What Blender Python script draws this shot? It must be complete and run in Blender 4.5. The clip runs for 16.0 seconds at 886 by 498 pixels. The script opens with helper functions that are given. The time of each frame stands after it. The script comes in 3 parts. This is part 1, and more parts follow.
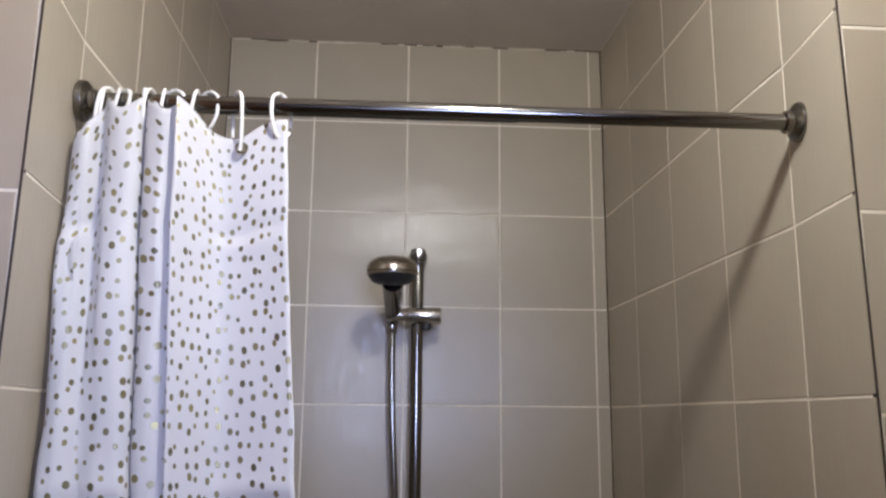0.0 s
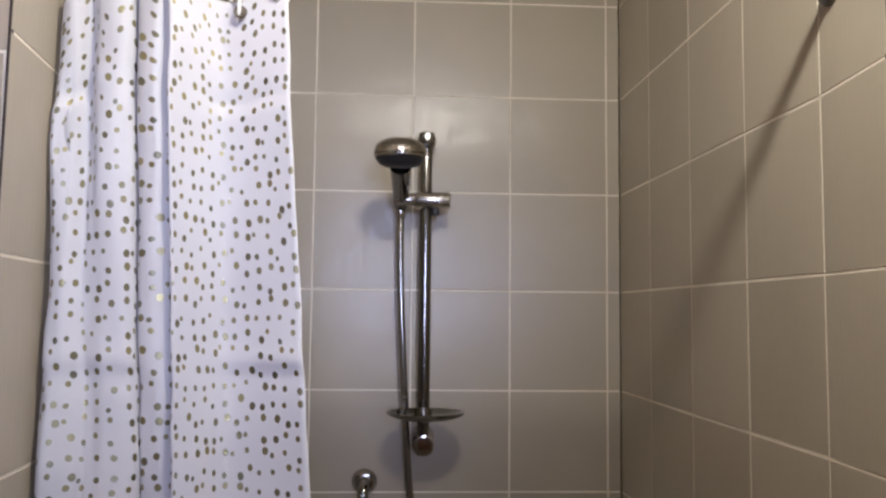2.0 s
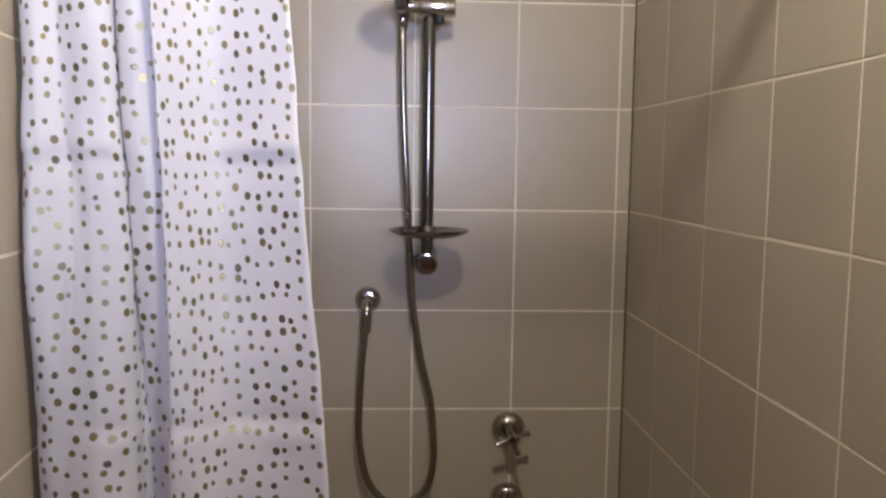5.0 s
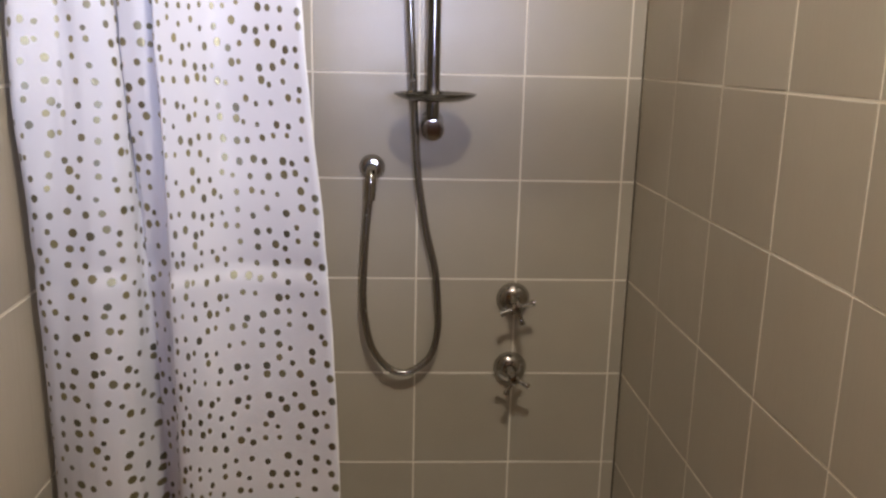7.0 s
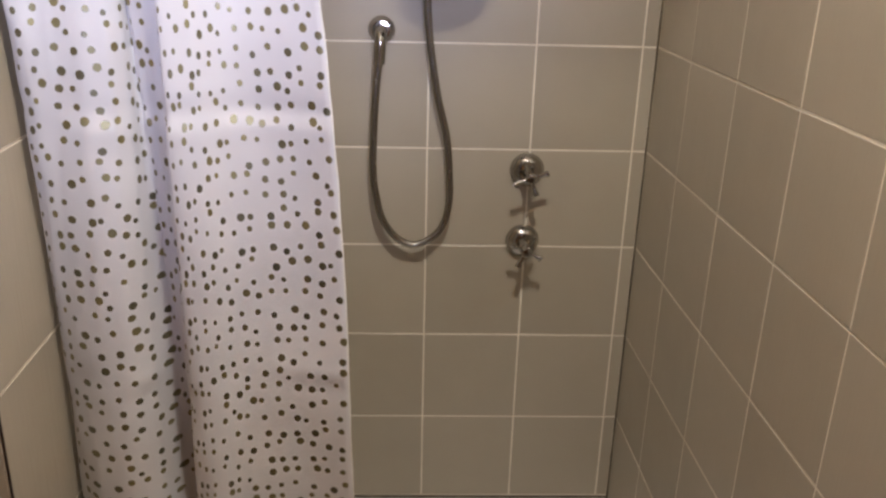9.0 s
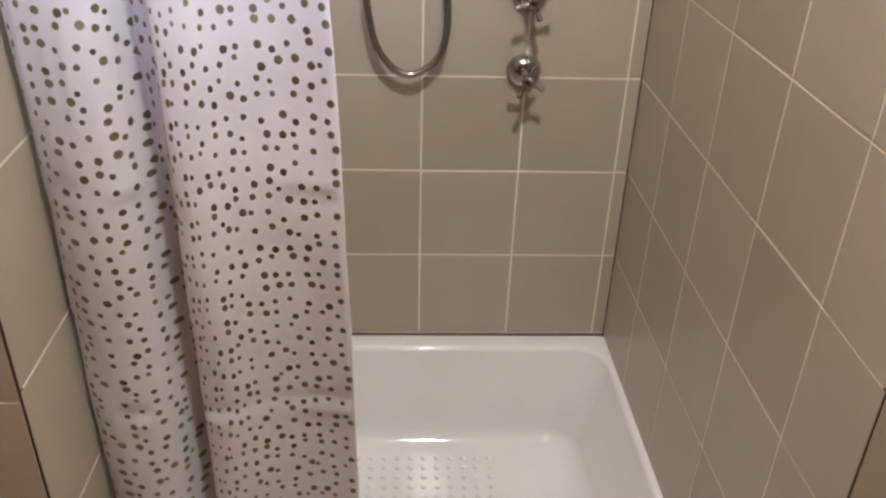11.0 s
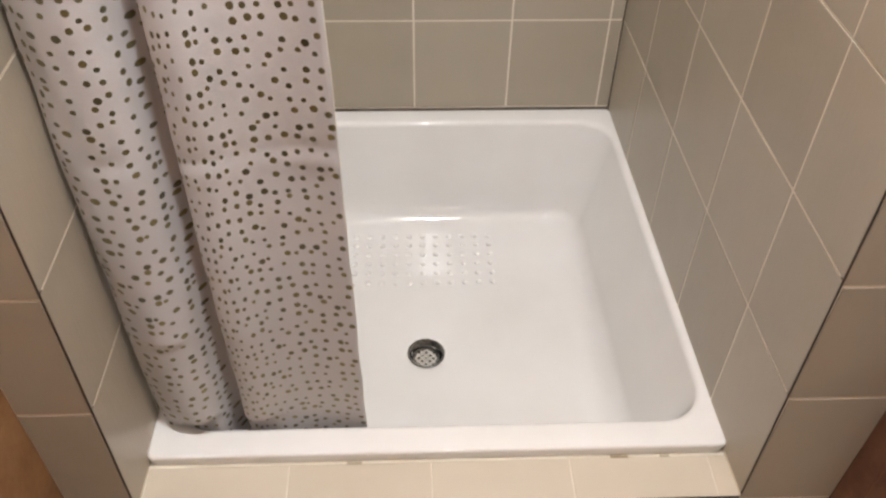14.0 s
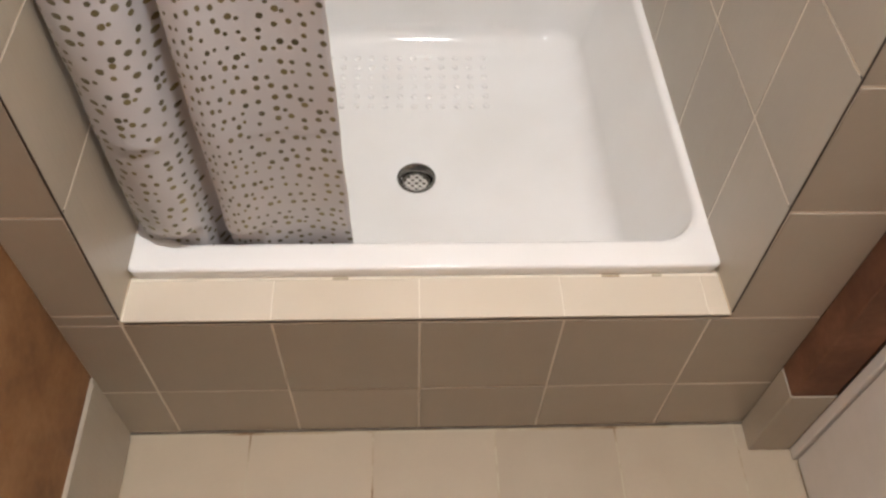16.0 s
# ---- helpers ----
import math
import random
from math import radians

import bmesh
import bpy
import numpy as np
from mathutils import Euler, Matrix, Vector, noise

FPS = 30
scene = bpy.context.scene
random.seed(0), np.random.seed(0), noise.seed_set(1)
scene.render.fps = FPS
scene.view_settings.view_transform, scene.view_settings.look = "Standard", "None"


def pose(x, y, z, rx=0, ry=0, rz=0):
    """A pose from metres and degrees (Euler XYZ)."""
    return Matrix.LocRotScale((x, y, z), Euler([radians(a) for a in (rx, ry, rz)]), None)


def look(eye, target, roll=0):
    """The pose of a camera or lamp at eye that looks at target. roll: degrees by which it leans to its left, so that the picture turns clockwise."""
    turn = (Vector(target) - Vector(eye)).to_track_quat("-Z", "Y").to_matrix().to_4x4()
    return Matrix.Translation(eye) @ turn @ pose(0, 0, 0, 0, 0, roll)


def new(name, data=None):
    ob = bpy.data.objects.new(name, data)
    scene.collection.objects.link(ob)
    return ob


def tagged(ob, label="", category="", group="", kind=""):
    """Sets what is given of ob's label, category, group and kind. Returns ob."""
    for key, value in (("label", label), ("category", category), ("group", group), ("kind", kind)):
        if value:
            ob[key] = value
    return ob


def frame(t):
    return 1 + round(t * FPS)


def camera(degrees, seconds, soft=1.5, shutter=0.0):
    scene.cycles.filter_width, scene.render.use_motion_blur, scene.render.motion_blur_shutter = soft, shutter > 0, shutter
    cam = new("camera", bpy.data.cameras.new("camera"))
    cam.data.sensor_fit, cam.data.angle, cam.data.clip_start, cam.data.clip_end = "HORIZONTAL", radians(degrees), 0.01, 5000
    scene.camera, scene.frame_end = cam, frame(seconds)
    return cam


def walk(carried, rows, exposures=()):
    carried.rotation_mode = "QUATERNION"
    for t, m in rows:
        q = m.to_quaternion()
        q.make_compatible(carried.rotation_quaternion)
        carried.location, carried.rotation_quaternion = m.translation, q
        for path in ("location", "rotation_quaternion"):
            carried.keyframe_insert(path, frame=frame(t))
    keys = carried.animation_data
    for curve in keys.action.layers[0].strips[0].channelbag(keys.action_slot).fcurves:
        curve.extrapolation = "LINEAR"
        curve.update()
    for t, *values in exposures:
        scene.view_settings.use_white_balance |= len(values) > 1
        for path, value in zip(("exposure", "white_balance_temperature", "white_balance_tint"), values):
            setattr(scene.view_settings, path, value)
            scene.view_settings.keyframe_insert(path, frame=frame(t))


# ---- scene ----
cam = camera(56.2, 16.0, soft=2.5)
PATH = [
    (0, (0.356, -1.708, 1.779), (0.482, 0.248, 2.177), 0.5),
    (0.5, (0.355, -1.7, 1.771), (0.476, 0.268, 2.11), 0.5),
    (1, (0.36, -1.688, 1.766), (0.476, 0.291, 2.033), 0.5),
    (1.5, (0.357, -1.682, 1.758), (0.473, 0.303, 1.969), 0.6),
    (2, (0.358, -1.678, 1.754), (0.467, 0.313, 1.912), 0.6),
    (2.5, (0.359, -1.67, 1.746), (0.468, 0.325, 1.844), 0.4),
    (3, (0.358, -1.66, 1.737), (0.472, 0.336, 1.775), 0.2),
    (3.5, (0.359, -1.653, 1.727), (0.475, 0.344, 1.705), 0.4),
    (4, (0.358, -1.641, 1.715), (0.472, 0.354, 1.63), 0.5),
    (6.5, (0.36, -1.607, 1.653), (0.458, 0.353, 1.267), 1.2),
    (7, (0.358, -1.6, 1.639), (0.457, 0.345, 1.183), 1.3),
    (7.5, (0.359, -1.595, 1.626), (0.447, 0.334, 1.108), 1.3),
    (8, (0.359, -1.587, 1.613), (0.432, 0.328, 1.041), 1.2),
    (8.5, (0.362, -1.581, 1.602), (0.43, 0.314, 0.968), 1.3),
    (9, (0.361, -1.573, 1.588), (0.434, 0.298, 0.882), 1.5),
    (11.5, (0.363, -1.546, 1.505), (0.451, 0.138, 0.43), 1.7),
    (12, (0.371, -1.54, 1.492), (0.455, 0.099, 0.35), 1.2),
    (12.5, (0.375, -1.537, 1.473), (0.455, 0.058, 0.269), 1.1),
    (13, (0.376, -1.535, 1.459), (0.451, 0.014, 0.195), 1.1),
    (13.5, (0.378, -1.532, 1.443), (0.454, -0.033, 0.121), 1.2),
    (14, (0.379, -1.53, 1.425), (0.451, -0.084, 0.046), 1.1),
    (14.5, (0.383, -1.527, 1.402), (0.456, -0.144, -0.041), 1.6),
    (15, (0.386, -1.529, 1.384), (0.468, -0.214, -0.121), 2.2),
    (15.5, (0.387, -1.529, 1.365), (0.468, -0.287, -0.201), 2.4),
    (16, (0.388, -1.534, 1.349), (0.468, -0.356, -0.266), 2.6),
]
EXPOSURES = [(0, -2.05, 5980, 10), (1.5, -2.0, 6230, 10), (4, -1.68, 6600, 10), (6.5, -1.30, 6580, 10), (8, -0.96, 6650, 10), (9, -0.74, 6500, 11), (11.5, -0.15, 6050, 12), (12.5, 0.02, 5980, 12), (16, 0.18, 5980, 12)]
walk(cam, [(t, look(e, g, r)) for t, e, g, r in PATH], EXPOSURES)

# ---- world and lights ----
world = bpy.data.worlds.new("world")
scene.world = world
world.use_nodes = True
wn = world.node_tree
sky = wn.nodes.new("ShaderNodeTexSky")
sky.sky_type, sky.sun_disc = "NISHITA", False
sky.sun_elevation, sky.sun_rotation = radians(35), radians(200)
wn.links.new(sky.outputs[0], wn.nodes["Background"].inputs[0])
wn.nodes["Background"].inputs[1].default_value = 0.03

LAMP = Vector((0.465, -1.20, 2.443))
LAMP_GLOW = 1100.0
WINDOW = Vector((0.47, -2.98, 1.95))
day = bpy.data.lights.new("window_daylight", "AREA")
day.shape, day.size, day.size_y = "RECTANGLE", 0.62, 0.66
day.energy, day.color, day.spread = 4.9, (0.58, 0.645, 1.0), radians(27)
day_ob = new("window_daylight", day)
day_ob.matrix_world = look(WINDOW, (0.16, -0.80, 1.88))

# ---- materials ----


def material(name, color, rough=0.5, metal=0.0):
    m = bpy.data.materials.new(name)
    m.use_nodes = True
    b = m.node_tree.nodes["Principled BSDF"]
    b.inputs["Base Color"].default_value = (*color, 1)
    b.inputs["Roughness"].default_value = rough
    b.inputs["Metallic"].default_value = metal
    return m, m.node_tree, b


def node(tree, kind, **values):
    n = tree.nodes.new(kind)
    for key, value in values.items():
        n.inputs[key.replace("_", " ")].default_value = value
    return n


def coords(tree, scale=(1, 1, 1), source="Object"):
    c = tree.nodes.new("ShaderNodeTexCoord")
    mp = tree.nodes.new("ShaderNodeMapping")
    mp.inputs["Scale"].default_value = scale
    tree.links.new(c.outputs[source], mp.inputs["Vector"])
    return mp.outputs[0]


def noise_tex(tree, vec, scale, detail=3.0, rough=0.5):
    n = node(tree, "ShaderNodeTexNoise", Scale=scale, Detail=detail, Roughness=rough)
    if vec is not None:
        tree.links.new(vec, n.inputs["Vector"])
    return n.outputs["Fac"]


def ramp(tree, fac, stops):
    r = tree.nodes.new("ShaderNodeValToRGB")
    while len(r.color_ramp.elements) < len(stops):
        r.color_ramp.elements.new(0.5)
    for e, (p, c) in zip(r.color_ramp.elements, stops):
        e.position, e.color = p, (*c, 1)
    tree.links.new(fac, r.inputs[0])
    return r.outputs[0]


def maths(tree, op, a, b=0.5, c=None):
    n = tree.nodes.new("ShaderNodeMath")
    n.operation = op
    for i, v in enumerate((a, b, c)):
        if v is None:
            continue
        if isinstance(v, (int, float)):
            n.inputs[i].default_value = v
        else:
            tree.links.new(v, n.inputs[i])
    return n.outputs[0]


def mix(tree, fac, a, b, blend="MIX"):
    n = tree.nodes.new("ShaderNodeMix")
    n.data_type, n.blend_type = "RGBA", blend
    for i, v in ((0, fac), (6, a), (7, b)):
        if isinstance(v, (int, float)):
            n.inputs[i].default_value = v
        elif isinstance(v, tuple):
            n.inputs[i].default_value = (*v, 1)
        else:
            tree.links.new(v, n.inputs[i])
    return n.outputs[2]


def bump(tree, b, height, strength, distance=0.001):
    n = tree.nodes.new("ShaderNodeBump")
    n.inputs["Strength"].default_value, n.inputs["Distance"].default_value = strength, distance
    tree.links.new(height, n.inputs["Height"])
    tree.links.new(n.outputs[0], b.inputs["Normal"])


def tile_material(name, low, high, rough, streak=True):
    m, t, b = material(name, high, rough)
    info = t.nodes.new("ShaderNodeObjectInfo")
    off = t.nodes.new("ShaderNodeTexCoord")
    add = t.nodes.new("ShaderNodeVectorMath")
    add.operation = "ADD"
    t.links.new(off.outputs["Object"], add.inputs[0])
    t.links.new(info.outputs["Location"], add.inputs[1])
    vec = add.outputs[0]
    broad = noise_tex(t, vec, 9.0, 2.0)
    fine = noise_tex(t, vec, 160.0, 3.0)
    tone = maths(t, "ADD", maths(t, "MULTIPLY", broad, 0.5), maths(t, "MULTIPLY", info.outputs["Random"], 0.5))
    tone = maths(t, "ADD", tone, maths(t, "MULTIPLY", fine, 0.14))
    t.links.new(ramp(t, tone, ((0.2, low), (0.9, high))), b.inputs["Base Color"])
    mp = t.nodes.new("ShaderNodeMapping")
    mp.inputs["Scale"].default_value = (1, 1, 0.05) if streak else (1, 1, 1)
    t.links.new(vec, mp.inputs["Vector"])
    brushed = noise_tex(t, mp.outputs[0], 230.0, 3.0)
    soft = noise_tex(t, vec, 20.0, 1.0)
    bump(t, b, soft, 0.12, 0.001)
    glaze = t.nodes.new("ShaderNodeBump")
    glaze.inputs["Strength"].default_value, glaze.inputs["Distance"].default_value = 0.55, 0.0026
    t.links.new(maths(t, "ADD", maths(t, "MULTIPLY", brushed, 0.6), soft), glaze.inputs["Height"])
    t.links.new(glaze.outputs[0], b.inputs["Coat Normal"])
    b.inputs["Coat Weight"].default_value = 0.42
    t.links.new(maths(t, "ADD", maths(t, "MULTIPLY", fine, 0.08), rough - 0.14), b.inputs["Coat Roughness"])
    t.links.new(maths(t, "ADD", maths(t, "MULTIPLY", brushed, 0.12), rough + 0.16), b.inputs["Roughness"])
    b.inputs["Specular IOR Level"].default_value = 0.5
    return m


TILE = tile_material("greige_wall_tile", (0.371, 0.322, 0.248), (0.437, 0.384, 0.300), 0.30)
FLOOR_TILE = tile_material("beige_floor_tile", (0.37, 0.304, 0.216), (0.46, 0.383, 0.274), 0.42, False)
SILL_TILE = tile_material("cream_sill_tile", (0.57, 0.500, 0.392), (0.64, 0.570, 0.462), 0.34, False)


def mottled(name, stops, rough, scale, grain=90.0, relief=0.3):
    m, t, b = material(name, stops[0][1], rough)
    vec = coords(t)
    big = noise_tex(t, vec, scale, 4.0, 0.62)
    small = noise_tex(t, vec, grain, 3.0)
    tone = maths(t, "ADD", maths(t, "MULTIPLY", big, 0.85), maths(t, "MULTIPLY", small, 0.15))
    t.links.new(ramp(t, tone, stops), b.inputs["Base Color"])
    bump(t, b, maths(t, "ADD", small, big), relief, 0.002)
    return m


GROUT = mottled("cream_grout", ((0.3, (0.70, 0.64, 0.53)), (0.7, (0.84, 0.79, 0.68))), 0.85, 14.0, 300.0)
FLOOR_GROUT = mottled("stained_floor_grout", ((0.34, (0.20, 0.115, 0.055)), (0.42, (0.36, 0.28, 0.18)), (0.52, (0.46, 0.40, 0.29))), 0.85, 7.0, 200.0)
SEALANT = mottled("dark_sealant", ((0.3, (0.055, 0.042, 0.028)), (0.75, (0.20, 0.16, 0.11))), 0.6, 30.0, 200.0)
TRIM = mottled("dark_bronze_trim", ((0.3, (0.020, 0.014, 0.010)), (0.75, (0.055, 0.040, 0.030))), 0.45, 20.0, 200.0)
CEILING = mottled("ceiling_paint", ((0.3, (0.58, 0.525, 0.49)), (0.7, (0.67, 0.615, 0.58))), 0.85, 5.0, 140.0)
OCHRE = mottled("sponged_ochre_paint", ((0.28, (0.125, 0.055, 0.020)), (0.50, (0.245, 0.122, 0.045)), (0.74, (0.37, 0.210, 0.092))), 0.7, 6.0)
TERRACOTTA = mottled("sponged_terracotta_paint", ((0.30, (0.085, 0.032, 0.015)), (0.52, (0.152, 0.065, 0.030)), (0.75, (0.26, 0.115, 0.058))), 0.75, 9.0)
WHITE_PAINT = mottled("white_door_paint", ((0.3, (0.70, 0.66, 0.60)), (0.7, (0.78, 0.74, 0.69))), 0.4, 7.0, 120.0, 0.1)
PLASTIC = mottled("white_plastic", ((0.3, (0.80, 0.78, 0.72)), (0.7, (0.86, 0.84, 0.79))), 0.35, 20.0, 200.0, 0.03)

ENAMEL, et, eb = material("white_enamel", (0.80, 0.79, 0.76), 0.10)
et.links.new(ramp(et, noise_tex(et, coords(et), 6.0, 4.0), ((0.3, (0.82, 0.81, 0.785)), (0.7, (0.87, 0.865, 0.85)))), eb.inputs["Base Color"])
et.links.new(maths(et, "ADD", maths(et, "MULTIPLY", noise_tex(et, coords(et), 25.0, 3.0), 0.05), 0.06), eb.inputs["Roughness"])
eb.inputs["Coat Weight"].default_value = 0.2
eb.inputs["Coat Roughness"].default_value = 0.03
bump(et, eb, noise_tex(et, coords(et), 18.0, 2.0), 0.05, 0.002)


def chrome_material(name, color, rough):
    m, t, b = material(name, color, rough, 1.0)
    n = noise_tex(t, coords(t), 60.0, 4.0)
    t.links.new(maths(t, "ADD", maths(t, "MULTIPLY", n, 0.12), rough - 0.05), b.inputs["Roughness"])
    return m


CHROME = chrome_material("chrome", (0.42, 0.40, 0.37), 0.13)
DARK_CHROME = chrome_material("black_nickel_chrome", (0.20, 0.19, 0.175), 0.15)
HEAD_CHROME = chrome_material("satin_chrome", (0.40, 0.375, 0.34), 0.20)
BRUSHED = chrome_material("brushed_chrome", (0.58, 0.56, 0.53), 0.25)
STEEL_HOSE = chrome_material("spiral_steel", (0.36, 0.34, 0.305), 0.24)
BRIGHT = chrome_material("bright_worn_metal", (0.86, 0.85, 0.82), 0.38)
RUBBER, _, _ = material("dark_nozzle_plate", (0.02, 0.02, 0.023), 0.5)
CLEAR, ct, cb = material("clear_acrylic", (0.9, 0.9, 0.88), 0.08)
cb.inputs["Transmission Weight"].default_value = 1.0
cb.inputs["IOR"].default_value = 1.45
GLASS, gt, gb = material("window_glass", (0.95, 0.97, 1.0), 0.02)
gb.inputs["Transmission Weight"].default_value = 1.0

BULB, bt, bb = material("lit_bulb_glass", (0.9, 0.85, 0.75), 0.4)
bb.inputs["Emission Color"].default_value = (1.0, 0.955, 0.875, 1)
bb.inputs["Emission Strength"].default_value = LAMP_GLOW

# printed curtain cloth, mapped by metres of cloth
CLOTH, kt, kb = material("dotted_curtain_cloth", (0.8, 0.8, 0.8), 0.62)
uv = coords(kt, (1, 1, 1), "UV")
vor = node(kt, "ShaderNodeTexVoronoi", Scale=58.0, Randomness=0.64)
vor.voronoi_dimensions = "2D"
kt.links.new(uv, vor.inputs["Vector"])
wob = noise_tex(kt, uv, 420.0, 2.0)
sep = kt.nodes.new("ShaderNodeSeparateColor")
kt.links.new(vor.outputs["Color"], sep.inputs[0])
dist = maths(kt, "ADD", vor.outputs["Distance"], maths(kt, "MULTIPLY", maths(kt, "SUBTRACT", wob, 0.5), 0.10))
radius = maths(kt, "ADD", maths(kt, "MULTIPLY", sep.outputs[0], 0.10), 0.172)
edge = maths(kt, "SUBTRACT", radius, dist)
clampn = kt.nodes.new("ShaderNodeClamp")
kt.links.new(maths(kt, "MULTIPLY", edge, 22.0), clampn.inputs[0])
mask = clampn.outputs[0]
fibre = noise_tex(kt, uv, 900.0, 2.0)
cloth = ramp(kt, noise_tex(kt, uv, 6.0, 3.0), ((0.3, (0.69, 0.675, 0.68)), (0.7, (0.77, 0.755, 0.76))))
ink = ramp(kt, sep.outputs[1], ((0.0, (0.17, 0.155, 0.100)), (1.0, (0.33, 0.285, 0.140))))
kt.links.new(maths(kt, "MULTIPLY", mask, 0.92), kb.inputs["Metallic"])
kt.links.new(maths(kt, "SUBTRACT", 0.62, maths(kt, "MULTIPLY", mask, 0.22)), kb.inputs["Roughness"])
printed = mix(kt, mask, cloth, ink)
kt.links.new(printed, kb.inputs["Base Color"])
bump(kt, kb, maths(kt, "ADD", fibre, maths(kt, "MULTIPLY", noise_tex(kt, uv, 24.0, 4.0), 2.2)), 0.20, 0.0012)
kb.inputs["Sheen Weight"].default_value = 0.15
trans = kt.nodes.new("ShaderNodeBsdfTranslucent")
kt.links.new(printed, trans.inputs["Color"])
both = kt.nodes.new("ShaderNodeMixShader")
kt.links.new(maths(kt, "MULTIPLY", maths(kt, "SUBTRACT", 1.0, mask), 0.28), both.inputs[0])
kt.links.new(kb.outputs[0], both.inputs[1])
kt.links.new(trans.outputs[0], both.inputs[2])
kt.links.new(both.outputs[0], kt.nodes["Material Output"].inputs["Surface"])

# ---- mesh helpers ----


def link_mesh(name, bm, mat, parent=None, label="", smooth=False):
    me = bpy.data.meshes.new(name)
    bmesh.ops.recalc_face_normals(bm, faces=bm.faces)
    bm.to_mesh(me)
    bm.free()
    if smooth:
        for p in me.polygons:
            p.use_smooth = True
        me.set_sharp_from_angle(angle=radians(38))
    me.materials.append(mat)
    ob = new(name, me)
    if parent is not None:
        ob.parent = parent
    if label:
        ob["label"] = label
    return ob


def part(name, bm, mat, parent, label="", smooth=True):
    return link_mesh(name, bm, mat, parent, label, smooth)


def empty(name, at, label, category, group=""):
    e = new(name)
    e.empty_display_size = 0.05
    e.location = at
    return tagged(e, label, category, group)


def box(lo, hi, bevel=0.0, bm=None):
    bm = bm or bmesh.new()
    lo, hi = Vector(lo), Vector(hi)
    m = Matrix.Translation((lo + hi) / 2) @ Matrix.Diagonal((*(hi - lo), 1))
    got = bmesh.ops.create_cube(bm, size=1, matrix=m)
    if bevel:
        edges = {e for v in got["verts"] for e in v.link_edges}
        bmesh.ops.bevel(bm, geom=list(edges), offset=bevel, segments=2, affect="EDGES", profile=0.5)
    return bm


def loft(rings, cap_first=True, cap_last=True, bm=None):
    """Skins closed rings of points."""
    bm = bm or bmesh.new()
    rows = [[bm.verts.new(p) for p in ring] for ring in rings]
    n = len(rows[0])
    for a, b in zip(rows, rows[1:]):
        for i in range(n):
            bm.faces.new((a[i], a[(i + 1) % n], b[(i + 1) % n], b[i]))
    if cap_first:
        bm.faces.new(rows[0])
    if cap_last:
        bm.faces.new(rows[-1][::-1])
    return bm


def lathe(profile, axis_from=(0, 0, 0), axis=(0, 0, 1), n=32, bm=None, squash=1.0):
    """Turns (radius, height) pairs about an axis."""
    turn = Vector(axis).to_track_quat("Z", "Y").to_matrix()
    o = Vector(axis_from)
    rings = [[o + turn @ Vector((max(r, 1e-4) * math.cos(a), max(r, 1e-4) * squash * math.sin(a), h))
              for a in (2 * math.pi * i / n for i in range(n))] for r, h in profile]
    return loft(rings, bm=bm)


def smooth_line(points, steps=10):
    """Catmull-Rom through the points."""
    p = [Vector(q) for q in points]
    p = [2 * p[0] - p[1]] + p + [2 * p[-1] - p[-2]]
    out = []
    for i in range(1, len(p) - 2):
        a, b, c, d = p[i - 1:i + 3]
        for k in range(steps):
            t = k / steps
            out.append(0.5 * (2 * b + (c - a) * t + (2 * a - 5 * b + 4 * c - d) * t * t + (3 * b - a - 3 * c + d) * t ** 3))
    out.append(p[-2])
    return out


def tube(line, radius, n=14, ribs=None, bm=None):
    """A tube along a line; radius may follow the place along it."""
    rings, up = [], Vector((0, 1, 0.13)).normalized()
    for i, p in enumerate(line):
        d = (line[min(i + 1, len(line) - 1)] - line[max(i - 1, 0)]).normalized()
        side = d.cross(up)
        side = side.normalized() if side.length > 1e-3 else d.cross(Vector((1, 0, 0))).normalized()
        upv = side.cross(d)
        r = radius if ribs is None else radius * (1 + ribs * (i % 2))
        rings.append([p + (side * math.cos(a) + upv * math.sin(a)) * r for a in (2 * math.pi * k / n for k in range(n))])
    return loft(rings, bm=bm)


# ---- tiles ----
TILE_MESHES = {}


def tile_mesh(w, h, thick, mat):
    """A tile in its own plane: x along, z up, front at -y; shared by size."""
    key = (round(w, 3), round(h, 3), mat.name)
    if key not in TILE_MESHES:
        bm, e = bmesh.new(), 0.0005
        back = [bm.verts.new((sx * w / 2, 0, sz * h / 2)) for sx, sz in ((-1, -1), (1, -1), (1, 1), (-1, 1))]
        mid = [bm.verts.new((sx * w / 2, -thick + e * 0.8, sz * h / 2)) for sx, sz in ((-1, -1), (1, -1), (1, 1), (-1, 1))]
        top = [bm.verts.new((sx * (w / 2 - e), -thick, sz * (h / 2 - e))) for sx, sz in ((-1, -1), (1, -1), (1, 1), (-1, 1))]
        for i in range(4):
            j = (i + 1) % 4
            bm.faces.new((back[i], back[j], mid[j], mid[i]))
            bm.faces.new((mid[i], mid[j], top[j], top[i]))
        bm.faces.new(top)
        bmesh.ops.recalc_face_normals(bm, faces=bm.faces)
        if top[0].link_faces[0].normal.length and sum(f.normal.y for f in bm.faces) > 0:
            bmesh.ops.reverse_faces(bm, faces=bm.faces)
        me = bpy.data.meshes.new("tile")
        bm.to_mesh(me)
        bm.free()
        me.materials.append(mat)
        TILE_MESHES[key] = me
    return TILE_MESHES[key]


GAP = 0.0037
tile_rng = random.Random(7)


